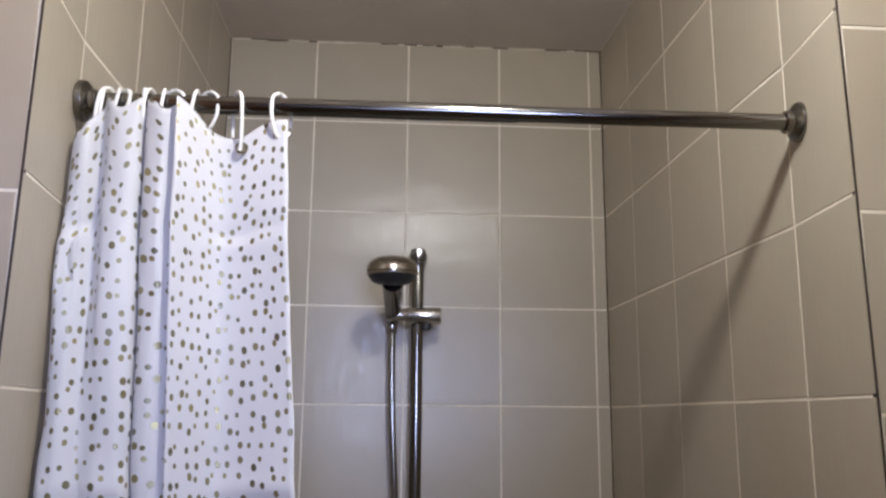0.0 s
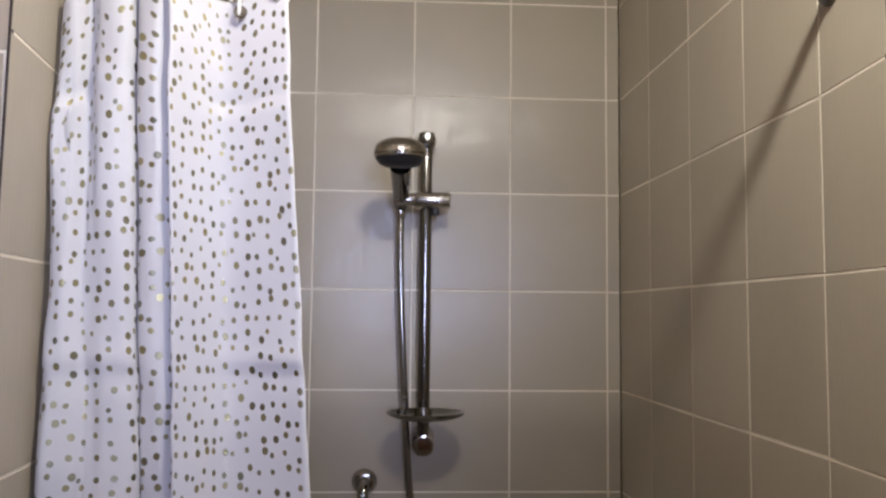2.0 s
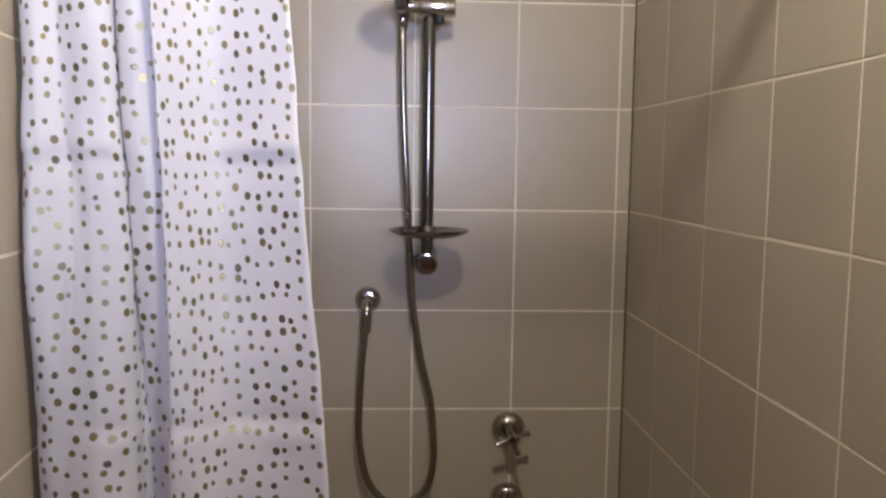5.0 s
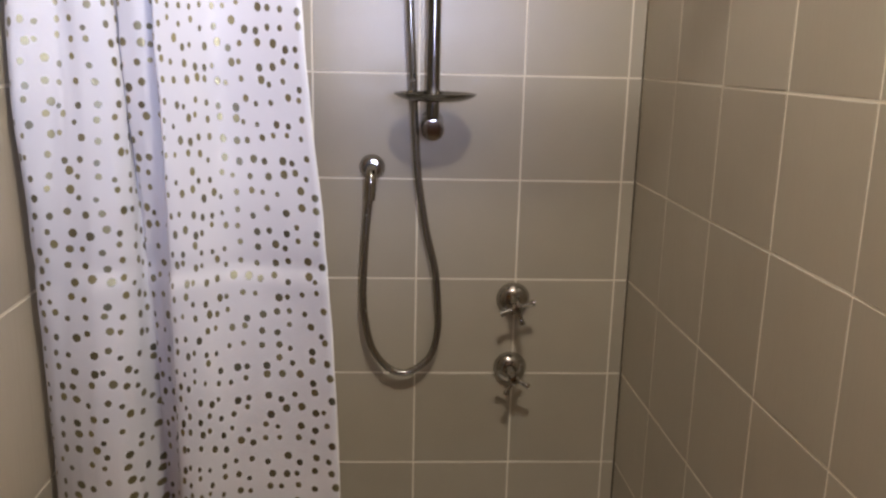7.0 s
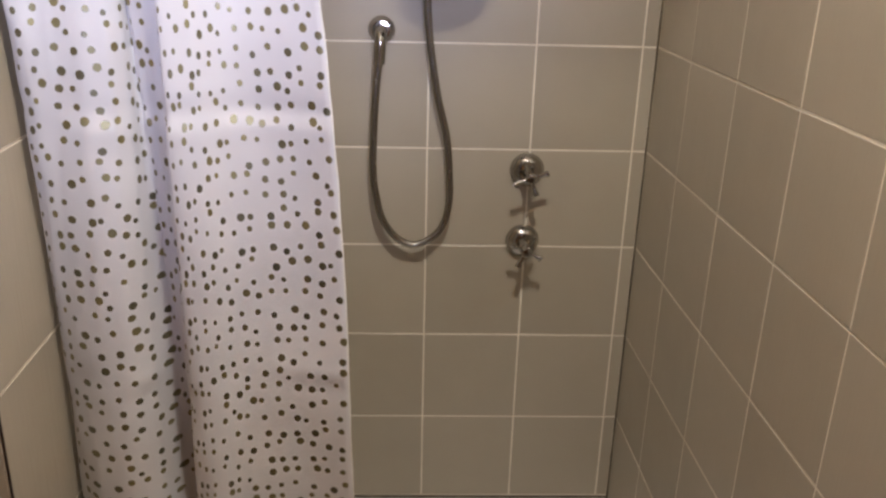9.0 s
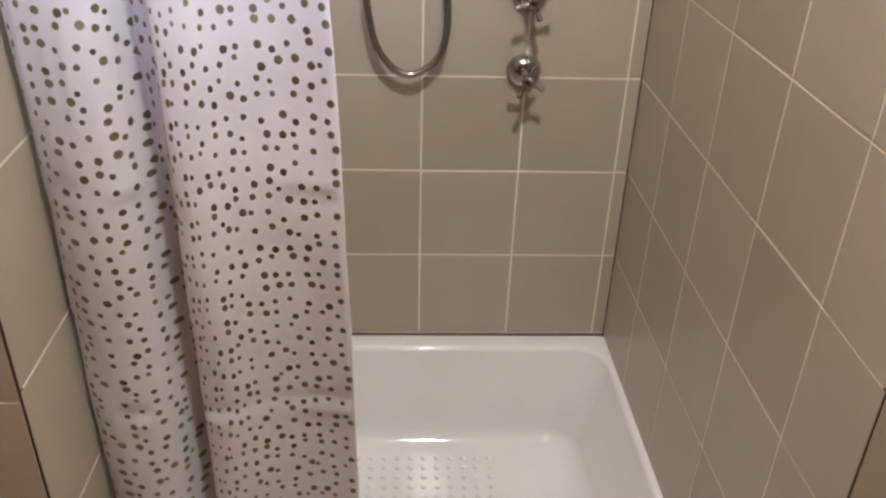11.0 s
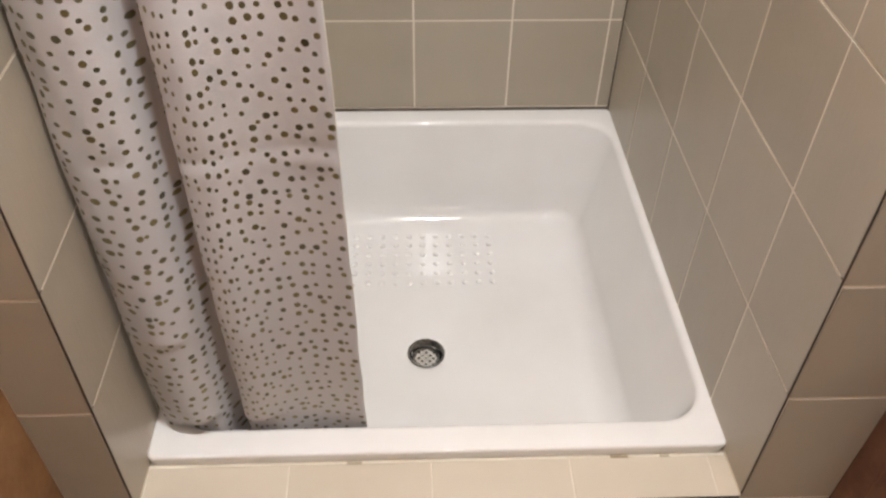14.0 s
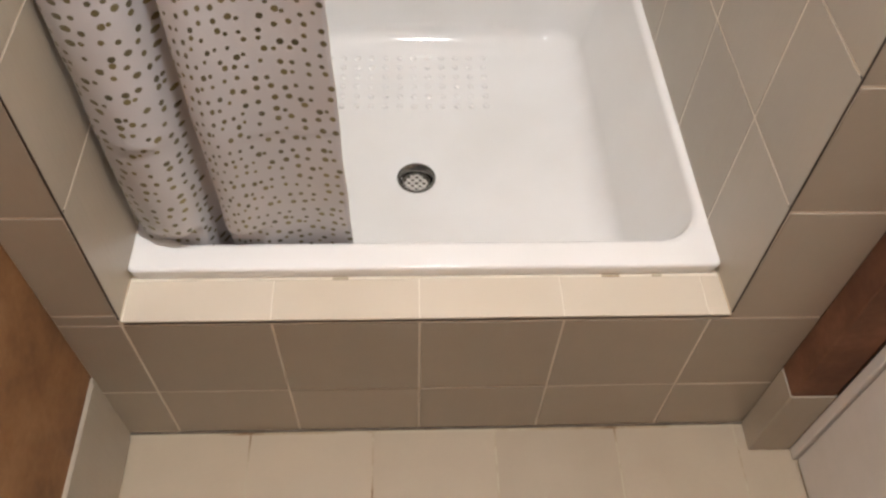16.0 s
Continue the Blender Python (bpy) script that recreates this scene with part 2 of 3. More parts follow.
def tile_plane(parent, origin, along, normal, cuts_u, cuts_v, mat=None, thick=0.0008, skip=None, up=(0, 0, 1), gap=GAP):
    """Lays tiles between the cuts, u along the wall and v up it."""
    mat = mat or TILE
    a, n, w = Vector(along).normalized(), Vector(normal).normalized(), Vector(up)
    turn = Matrix((a, -n, w)).transposed().to_4x4()
    for u0, u1 in zip(cuts_u, cuts_u[1:]):
        for v0, v1 in zip(cuts_v, cuts_v[1:]):
            if skip and skip((u0 + u1) / 2, (v0 + v1) / 2):
                continue
            ob = new("tile", tile_mesh(abs(u1 - u0) - gap, abs(v1 - v0) - gap, thick, mat))
            ob.parent = parent
            at = Vector(origin) + a * (u0 + u1) / 2 + w * (v0 + v1) / 2 + n * tile_rng.uniform(-0.0003, 0.0003)
            tilt = Euler((tile_rng.gauss(0, 0.0016), tile_rng.gauss(0, 0.0012), tile_rng.gauss(0, 0.0016))).to_matrix().to_4x4()
            ob.matrix_local = Matrix.Translation(at) @ turn @ tilt


ROWS = [0.403 + 0.2 * k for k in range(11)]
CEIL = 2.585
FRONT = -0.935
RIM = 0.391
SILL = 0.366
XR0, XR1 = 0.815, 0.832
XL0, XL1 = 0.000, -0.005


def structure(name, bm, mat, label, category):
    return tagged(link_mesh(name, bm, mat), label, category, kind="structure")


def prism(corners, z0, z1):
    """An upright block over a plan outline."""
    return loft([[(x, y, z0) for x, y in corners], [(x, y, z1) for x, y in corners]])


S = 0.0005   # grout lies this far behind the tile faces
wall_back = structure("wall_north", box((-0.30, S, 0), (1.20, 0.12, CEIL)), GROUT, "greige square-tiled back wall of the shower", "wall")


def edge_right(z):
    """The tiled corner leans in towards the top."""
    return 0.8365 - 0.0112 * (z - 0.37)


def edge_left(z):
    return -0.0065 + 0.0106 * (z - 0.37)


INNER = -0.787            # where the last column of tiles begins
XRI, XLI = XR0 + 0.0145, -0.0035


def leaning_wall(inner0, inner1, edge, outer, sign):
    g = sign * S
    rings = [[(inner0 + g, S - 0.0005, z), (outer, S - 0.0005, z), (outer, FRONT + S, z), (edge(z) + g, FRONT + S, z), (inner1 + g, INNER, z)] for z in [CEIL * k / 48 for k in range(49)]]
    return loft(rings)


wall_right = structure("wall_east", leaning_wall(XR0, XRI, edge_right, 0.9695, 1), GROUT, "greige square-tiled side wall beside the shower opening", "wall")
wall_left = structure("wall_west", leaning_wall(XL0, XLI, edge_left, -0.0955, -1), GROUT, "greige square-tiled side wall behind the shower curtain", "wall")
ceiling = structure("ceiling", box((-0.35, -3.2, CEIL), (1.35, 0.2, CEIL + 0.12)), CEILING, "plain off-white painted ceiling", "ceiling")
floor = structure("floor", box((-0.35, -3.2, -0.12), (1.35, FRONT + 0.03, -S)), FLOOR_GROUT, "beige tiled bathroom floor with worn joints", "floor")

# room round the camera
wall_room_left = structure("wall_room_west", box((-0.22, -3.1, 0), (-0.0962, FRONT + 0.002, CEIL)), OCHRE, "sponged ochre painted bathroom wall", "wall")
pillar = structure("wall_pillar", box((0.9705, -0.985, 0), (1.0405, FRONT + 0.001, CEIL), 0.003), TERRACOTTA, "sponged terracotta painted wall corner", "wall")
wall_room_right = structure("wall_room_east", box((1.075, -3.1, 0), (1.25, FRONT + 0.01, CEIL)), OCHRE, "sponged ochre painted bathroom wall behind the door", "wall")
wx, wz, ww, wh = WINDOW.x, WINDOW.z, 0.35, 0.37
rear = box((-0.22, -3.12, 0), (1.25, -3.0, wz - wh))
box((-0.22, -3.12, wz + wh), (1.25, -3.0, CEIL), bm=rear)
box((-0.22, -3.12, wz - wh), (wx - ww, -3.0, wz + wh), bm=rear)
box((wx + ww, -3.12, wz - wh), (1.25, -3.0, wz + wh), bm=rear)
structure("wall_south", rear, OCHRE, "sponged ochre painted bathroom wall with a small window", "wall")
window = tagged(empty("window_1", (wx, -3.06, wz - wh), "small white framed bathroom window", "window"), kind="structure")


def local(ob, parent):
    ob.matrix_parent_inverse = Matrix.Translation(parent.location).inverted()
    return ob


for lo, hi in (((wx - ww, -3.08, wz - wh), (wx - ww + 0.04, -3.03, wz + wh)), ((wx + ww - 0.04, -3.08, wz - wh), (wx + ww, -3.03, wz + wh)),
               ((wx - ww + 0.04, -3.08, wz - wh), (wx + ww - 0.04, -3.03, wz - wh + 0.04)), ((wx - ww + 0.04, -3.08, wz + wh - 0.04), (wx + ww - 0.04, -3.03, wz + wh))):
    local(part("window_frame", box(lo, hi, 0.004), WHITE_PAINT, window), window)
pane = local(part("pane", box((wx - ww + 0.04, -3.062, wz - wh + 0.04), (wx + ww - 0.04, -3.058, wz + wh - 0.04)), GLASS, window), window)
pane.visible_shadow = False

# door in the side of the room
door = tagged(empty("door_1", (1.05, -1.5, 0), "white painted door in a white frame", "door"), kind="structure")
local(part("door_frame", box((1.0410, -1.0055, 0), (1.078, -0.9860, 2.10), 0.003), WHITE_PAINT, door, "", False), door)
local(part("door_frame", box((1.0410, -1.93, 0), (1.078, -1.88, 2.10), 0.003), WHITE_PAINT, door, "", False), door)
local(part("door_frame", box((1.0410, -1.93, 2.10), (1.078, -0.9860, 2.15), 0.003), WHITE_PAINT, door, "", False), door)
local(part("door_leaf", box((1.046, -1.878, 0.008), (1.078, -1.0085, 2.096), 0.003), WHITE_PAINT, door, "", False), door)

# ceiling lamp
lamp = empty("ceiling_lamp", (LAMP.x, LAMP.y, CEIL), "short white pendant lamp with a lit bulb under an added light-blocking rim", "lamp")
local(part("ceiling_rose", lathe(((0.0, 0), (0.045, 0), (0.045, -0.010), (0.020, -0.022), (0.0, -0.022)), (LAMP.x, LAMP.y, CEIL), n=32), PLASTIC, lamp), lamp)
local(part("cord", tube([Vector((LAMP.x, LAMP.y, CEIL - 0.02)), Vector((LAMP.x, LAMP.y, CEIL - 0.07)), Vector((LAMP.x, LAMP.y, LAMP.z + 0.05))], 0.003, 8), PLASTIC, lamp), lamp)
# wide rim is added, unseen: it keeps bulb light off the ceiling above
local(part("holder_and_light_shield", lathe(((0.0, 0.072), (0.018, 0.070), (0.022, 0.050), (0.088, 0.040), (0.0890, 0.0365), (0.0860, 0.0365), (0.024, 0.044), (0.020, 0.020), (0.0, 0.019)), LAMP, n=40), PLASTIC, lamp), lamp)
local(part("bulb", lathe(((0.0, 0.024), (0.034, 0.023), (0.045, 0.008), (0.047, -0.007), (0.041, -0.026), (0.026, -0.040), (0.0, -0.046)), LAMP, n=40), BULB, lamp, "lit frosted bulb"), lamp)

# ---- shower base, tray ----
base = structure("shower_base", box((-0.0945, FRONT + S + 0.0004, 0), (0.9690, -0.838, SILL - S)), GROUT, "tiled step under the shower tray with a cream sill", "shower base")


def rounded(x0, x1, y0, y1, r, z, seg=10):
    pts = []
    for cx, cy, a0 in ((x1 - r, y1 - r, 0), (x0 + r, y1 - r, 90), (x0 + r, y0 + r, 180), (x1 - r, y0 + r, 270)):
        for k in range(seg + 1):
            a = radians(a0 + 90 * k / seg)
            pts.append(Vector((cx + r * math.cos(a), cy + r * math.sin(a), z)))
    return pts


TF = 0.135        # tray floor
DX, DY = 0.402, -0.470
tray = empty("shower_tray", (0.41, -0.43, SILL), "deep white enamel shower tray with rounded rim", "shower tray")
X0, X1, Y0, Y1 = 0.0015, 0.8195, -0.868, -0.004
rings = []
rings.append(rounded(X0 + 0.004, X1 - 0.004, Y0 + 0.006, Y1, 0.010, SILL - 0.004))
rings.append(rounded(X0 + 0.001, X1 - 0.001, Y0 + 0.002, Y1, 0.012, SILL + 0.004))
for k in range(6):
    a = radians(90 * k / 5)
    rings.append(rounded(X0 + 0.004 * (1 - math.cos(a)), X1 - 0.004 * (1 - math.cos(a)), Y0 + 0.0045 * (1 - math.cos(a)), Y1 - 0.003 * (1 - math.cos(a)), 0.010, RIM - 0.005 + 0.005 * math.sin(a)))
ix0, ix1, iy0, iy1 = 0.016, 0.811, -0.822, -0.050
rings.append(rounded(ix0 - 0.004, ix1 + 0.004, iy0 - 0.008, iy1 + 0.008, 0.060, RIM))
for k in range(1, 6):
    a = radians(90 * k / 5)
    d = 0.012 * math.sin(a)
    rings.append(rounded(ix0 - 0.004 + d, ix1 + 0.004 - d, iy0 - 0.008 + d, iy1 + 0.008 - d, 0.066, RIM - 0.012 * (1 - math.cos(a))))
fx0, fx1, fy0, fy1 = 0.085, 0.735, -0.770, -0.080
zt = RIM - 0.012
for k in range(1, 7):
    s = k / 6 * 0.80
    rings.append(rounded(ix0 + 0.008 + (fx0 - ix0) * s * 0.72, ix1 - 0.008 - (ix1 - fx1) * s * 0.72, iy0 + 0.004 + (fy0 - iy0) * s * 0.72,
                         iy1 - 0.004 - (iy1 - fy1) * s * 0.72, 0.068, zt - (zt - TF) * s))
last = rings[-1]
c0, c1, c2, c3 = (min(p.x for p in last), max(p.x for p in last), min(p.y for p in last), max(p.y for p in last))
z_l = last[0].z
for k in range(1, 9):
    a = radians(90 * k / 8)
    d, dz = 0.060 * (1 - math.cos(a)) + 0.004 * k / 8, (z_l - TF) * math.sin(a)
    rings.append(rounded(c0 + d, c1 - d, c2 + d, c3 - d, 0.066, z_l - dz))
flat = rings[-1]
hole = []
for p in flat:
    v = (p - Vector((DX, DY, TF)))
    hole.append(math.atan2(v.y, v.x))
for s in (0.35, 0.7, 0.92):
    ring = []
    for p, a in zip(flat, hole):
        end = Vector((DX + 0.036 * math.cos(a), DY + 0.036 * math.sin(a), TF - 0.012))
        q = p.lerp(end, s)
        q.z = TF - 0.012 * s
        ring.append(q)
    rings.append(ring)
rings.append([Vector((DX + 0.036 * math.cos(a), DY + 0.036 * math.sin(a), TF - 0.0125)) for a in hole])
rings.append([Vector((DX + 0.034 * math.cos(a), DY + 0.034 * math.sin(a), TF - 0.022)) for a in hole])


def tray_left(y):
    """The tray widens a little towards the opening, as the walls do."""
    return 0.0005 + 0.0062 * y / 0.868


def tray_right(y):
    return 0.8165 - 0.0172 * y / 0.868


for ring in rings[:-2]:
    for p in ring:
        k = (p.x - X0) / (X1 - X0)
        wide = tray_left(p.y) + k * (tray_right(p.y) - tray_left(p.y))
        p.x += (wide - p.x) * min(1.0, abs(k - 0.5) / 0.35)
local(part("basin", loft(rings, cap_first=False, cap_last=False), ENAMEL, tray), tray)

dome = lathe([(0.0066 * math.cos(radians(e)), 0.0036 * math.sin(radians(e)) - 0.0006) for e in (-20, 0, 12, 24, 36, 48, 60, 72, 82, 90)], n=14)
dome_mesh = None
for i in range(13):
    for j in range(6):
        x, y = 0.190 + 0.0300 * i, -0.135 - 0.0285 * j
        h = TF - 0.012 * (1 - min(1, math.hypot(x - DX, y - DY) / 0.34)) + 0.0006
        if dome_mesh is None:
            knob = part("anti_slip_bump", dome, ENAMEL, tray)
            dome_mesh = knob.data
        else:
            knob = new("anti_slip_bump", dome_mesh)
            knob.parent = tray
        knob.location = Vector((x, y, h)) - tray.location

drain = empty("drain", (DX, DY, TF - 0.02), "round metal drain with a cross-pierced grate", "drain")
local(part("ring", lathe(((0.020, -0.014), (0.0262, -0.012), (0.0330, 0.004), (0.0375, 0.0085), (0.0375, 0.0105), (0.0335, 0.0105), (0.0270, 0.0045), (0.0232, -0.006), (0.020, -0.007)), (DX, DY, TF - 0.0185), n=40), DARK_CHROME, drain, "dark worn drain ring"), drain)
local(part("cup", lathe(((0.0, -0.03), (0.026, -0.03), (0.026, -0.018), (0.0, -0.018)), (DX, DY, TF - 0.0185)), RUBBER, drain), drain)
grate = bmesh.new()
for k in (-1.5, -0.5, 0.5, 1.5):
    half = math.sqrt(0.0225 ** 2 - (k * 0.0105) ** 2)
    for turn in (42, 132):
        bmesh.ops.create_cube(grate, size=1, matrix=Matrix.Translation((DX, DY, TF - 0.0265 + (0.0004 if turn > 90 else 0))) @ pose(0, 0, 0, 0, 0, turn) @ Matrix.Translation((0, k * 0.0105, 0)) @ Matrix.Diagonal((2 * half, 0.0044, 0.003, 1)))
local(part("grate", grate, BRIGHT, drain, "bright metal grate", False), drain)

# sealant and trims
def strip(name, lo, hi, mat, label, bevel=0.0):
    return structure(name, box(lo, hi, bevel), mat, label, "trim")


def upright(name, corners, z0, z1, mat, label):
    """A leaning strip: corners are functions of height."""
    return structure(name, loft([[(x, y, z) for x, y in corners(z)] for z in (z0, z1)]), mat, label, "trim")


structure("trim", prism(((XR0 - 0.0028, S), (XR0 + S, S), (XR0 + S, -0.003), (XR0 - 0.0002, -0.003)), RIM - 0.004, CEIL), SEALANT, "dark joint in the shower corner", "trim")
strip("trim", (XL0 - S, -0.003, RIM - 0.004), (XL0 + 0.002, S, CEIL), SEALANT, "dark joint in the shower corner")
strip("trim", (0.0, -0.005, RIM - 0.01), (0.815, 0.001, RIM + 0.0022), SEALANT, "dark joint behind the tray rim")
structure("trim", prism(((tray_right(0) - 0.0015, -0.004), (0.8195, -0.004), (0.8350, -0.862), (tray_right(-0.862) - 0.0015, -0.862)), RIM - 0.012, RIM - 0.003), SEALANT, "dark joint along the tray", "trim")
structure("trim", prism(((-0.0085, -0.862), (tray_left(-0.862) + 0.0015, -0.862), (0.0020, -0.004), (-0.002, -0.004)), RIM - 0.012, RIM - 0.003), SEALANT, "dark joint along the tray", "trim")
# old filler under the tray lip, and its stains
strip("trim", (-0.004, -0.8695, SILL - 0.002), (0.832, -0.858, SILL + 0.0008), GROUT, "cream filler under the tray lip")
stain_rng = random.Random(5)
for x0, x1 in ((0.278, 0.300), (0.664, 0.690), (0.737, 0.751)):
    strip("trim", (x0, -0.8702, SILL - 0.001), (x1, -0.8660, SILL + 0.0015), FLOOR_GROUT, "brown stain in the filler under the tray")
# edge profiles at the outer corners
upright("trim", lambda z: ((edge_right(z) + 0.0004, FRONT - 0.0003), (edge_right(z) + 0.0026, FRONT - 0.0003), (edge_right(z) + 0.0026, FRONT + 0.006), (edge_right(z) + 0.0004, FRONT + 0.006)), SILL + 0.004, CEIL, TRIM, "dark edge profile at the tiled corner")
upright("trim", lambda z: ((edge_left(z) - 0.0026, FRONT - 0.0003), (edge_left(z) - 0.0004, FRONT - 0.0003), (edge_left(z) - 0.0004, FRONT + 0.006), (edge_left(z) - 0.0026, FRONT + 0.006)), SILL + 0.004, CEIL, TRIM, "dark edge profile at the tiled corner")
strip("trim", (-0.094, FRONT - 0.0030, -0.004), (0.970, FRONT + 0.001, 0.0022), SEALANT, "brown joint where step meets floor")
strip("trim", (-0.004, FRONT - 0.0004, SILL - 0.0068), (0.838, FRONT + 0.003, SILL - 0.0048), TRIM, "dark edge joint of the sill tiles")
# crumbling filler between the back tiles and the ceiling
for k in range(26):
    x = 0.01 + 0.031 * k + stain_rng.uniform(-0.006, 0.006)
    w, h = stain_rng.uniform(0.014, 0.036), stain_rng.uniform(0.0010, 0.0030)
    strip("trim", (x, -0.0035, CEIL - h), (min(x + w, 0.812), 0.0, CEIL + 0.001), GROUT if stain_rng.random() > 0.62 else SEALANT, "crumbling cream filler under the ceiling")

# skirting tiles of the room
skirt_l = structure("baseboard", box((-0.0962, -3.0, 0), (-0.0925, FRONT - 0.001, 0.2065)), TILE, "greige tile skirting under the ochre wall", "baseboard")
skirt_r = structure("baseboard", box((0.9700, -0.9860, 0), (1.0410, FRONT - 0.0005, 0.2045), 0.0005), TILE, "greige tile skirting round the wall corner", "baseboard")

# ---- curtain rail ----
A, B = Vector((0.001, -0.792, 2.128)), Vector((0.8285, -0.822, 2.118))
rail = empty("shower_rail", A, "shiny dark chrome shower curtain rail between the walls", "curtain rail")
d = (B - A).normalized()
local(part("rod", tube([A + d * 0.004, A.lerp(B, 0.25), A.lerp(B, 0.5), A.lerp(B, 0.60)], 0.0104, 28), DARK_CHROME, rail), rail)
local(part("rod", tube([A.lerp(B, 0.595), A.lerp(B, 0.8), B - d * 0.004], 0.0094, 28), DARK_CHROME, rail), rail)
for at, way in ((A, d), (B, -d)):
    local(part("flange", lathe(((0.0, 0), (0.0232, 0), (0.0240, 0.003), (0.0228, 0.0075), (0.0170, 0.0115), (0.0138, 0.0128), (0.0134, 0.0190), (0.0122, 0.0202), (0.0, 0.0202)), at, way, 36), DARK_CHROME, rail), rail)

# ---- curtain ----
CREASES = (1.985, 1.705, 1.432, 1.160, 0.885, 0.610)
TOP = [(0.024, 0.020), (0.010, 0.014), (0.006, 0.000), (0.011, -0.014), (0.024, -0.020), (0.032, -0.007), (0.037, -0.008), (0.046, -0.018), (0.062, -0.021), (0.076, -0.016),
       (0.080, 0.000), (0.082, 0.000), (0.086, -0.012), (0.104, -0.020), (0.118, -0.014), (0.127, -0.002), (0.127, -0.010), (0.121, -0.028), (0.141, -0.014), (0.168, 0.000), (0.206, -0.002), (0.240, -0.006)]
MID = [(0.024, 0.026), (0.006, 0.010), (0.003, -0.016), (0.010, -0.029), (0.024, -0.027), (0.045, -0.019), (0.056, -0.018), (0.072, -0.020), (0.091, -0.018), (0.0985, -0.010),
       (0.0995, 0.001), (0.1010, 0.000), (0.1025, -0.009), (0.114, -0.013), (0.127, -0.012), (0.138, -0.003), (0.139, -0.010), (0.136, -0.024), (0.156, -0.013), (0.184, 0.003), (0.226, 0.000), (0.268, -0.010)]
LOW = [(0.036, 0.046), (0.020, 0.038), (0.007, 0.027), (0.001, 0.012), (0.005, -0.006), (0.018, -0.020), (0.038, -0.031), (0.060, -0.036), (0.081, -0.031), (0.097, -0.016),
       (0.108, 0.002), (0.117, 0.015), (0.124, 0.021), (0.129, 0.020), (0.1320, 0.012), (0.133, 0.001), (0.1335, -0.012), (0.138, -0.025), (0.161, -0.029), (0.200, -0.013), (0.250, -0.006), (0.304, -0.014)]


def curtain_mesh():
    nz, per = 260, 8
    z_top, z_bot = 2.106, 0.285
    sections = [smooth_line([(x, y, 0) for x, y in p], per) for p in (TOP, MID, LOW)]
    n = len(sections[0])
    me = bpy.data.meshes.new("cloth")
    verts, uvs = [], []
    lengths = []
    for sec in sections:
        run = [0.0]
        for a, b in zip(sec, sec[1:]):
            run.append(run[-1] + (b - a).length)
        lengths.append(run)
    for j in range(nz + 1):
        f = j / nz
        z = z_top + (z_bot - z_top) * f
        if f < 0.28:
            a, b, s = sections[0], sections[1], f / 0.28
            s = s ** 1.2
        else:
            a, b, s = sections[1], sections[2], min(1.0, (f - 0.28) / 0.36)
            s = 1 - (1 - s) ** 1.6
        for i in range(n):
            u = i / (n - 1)
            p = a[i].lerp(b[i], s)
            extra = min(1.0, max(0.0, (u - 0.80) / 0.10)) + max(0.0, u - 0.90) * 3.0
            dip = 0.0
            if f < 0.12:
                # header: left flap low, pleats up to the rail, then sagging to the free corner
                h = -0.030 if u < 0.17 else -0.030 + 0.042 * min(1.0, (u - 0.17) / 0.06) if u < 0.80 else 0.018 - 0.036 * math.sin(math.pi * min(1.0, (u - 0.80) / 0.15) / 2) + 0.018 * max(0.0, (u - 0.93) / 0.07)
                h += 0.007 * math.sin(u * 47.0) + 0.004 * noise.noise((u * 25.0, 3.0, 0.0))
                dip = h * (1 - f / 0.12)
            y = -0.802 + p.y - 0.046 * max(0.0, 1 - u / 0.18) * math.exp(-((z - 1.945) / 0.080) ** 2)
            for k, c in enumerate(CREASES):
                line = c + 0.006 * noise.noise((u * 7.0, c * 3.0, 9.1))
                t = (z - line)
                amp = 0.0050 * noise.noise((u * 8.0, c * 7.0, 0.3)) + 0.0012 * (-1) ** k
                y += amp * math.exp(-(t / 0.009) ** 2) - 0.6 * amp * math.exp(-((t + 0.016) / 0.012) ** 2) + 0.5 * amp * math.exp(-(t / 0.06) ** 2)
            w = noise.noise((u * 6.0, z * 4.0, 1.7)) * 0.0042 + noise.noise((u * 16.0, z * 11.0, 4.1)) * 0.0019 + noise.noise((u * 34.0, z * 19.0, 7.7)) * 0.0007
            lean = 0.0030 * math.sin(z * 5.3) * u
            # bottom hem drawn into the tray
            tuck = 0.0
            if z < 0.52:
                k = (0.52 - z) / 0.235
                tuck = 0.022 * k * k
                p = Vector((p.x + 0.036 * k ** 1.6 * max(0.0, 1 - u * 2.2), p.y, 0))
            y = max(y + w + tuck, -0.872) if z > 0.42 else max(y + w + tuck, -0.812)
            x = max(p.x + lean + w * 0.5 + 0.0016 * noise.noise((9.0, z * 17.0, 2.0)), 0.0035)
            verts.append((x, y, z + dip))
            uvs.append(((lengths[0][i] * 0.35 + lengths[1][i] * 0.35 + lengths[2][i] * 0.30) * 1.13 + extra * 0.036, z))
    faces = []
    for j in range(nz):
        for i in range(n - 1):
            q = j * n + i
            faces.append((q, q + 1, q + n + 1, q + n))
    me.from_pydata(verts, [], faces)
    layer = me.uv_layers.new(name="UVMap")
    for loop in me.loops:
        layer.data[loop.index].uv = uvs[loop.vertex_index]
    for p in me.polygons:
        p.use_smooth = True
    me.materials.append(CLOTH)
    return me, verts, n


me, verts, n_sec = curtain_mesh()
curtain = empty("shower_curtain", (0.12, -0.80, 0.285), "white fabric shower curtain with grey and gold dots, drawn aside", "shower curtain")
cloth_ob = new("cloth", me)
cloth_ob.parent = curtain
local(cloth_ob, curtain)
mod = cloth_ob.modifiers.new("thickness", "SOLIDIFY")
mod.thickness, mod.offset = 0.0009, 0
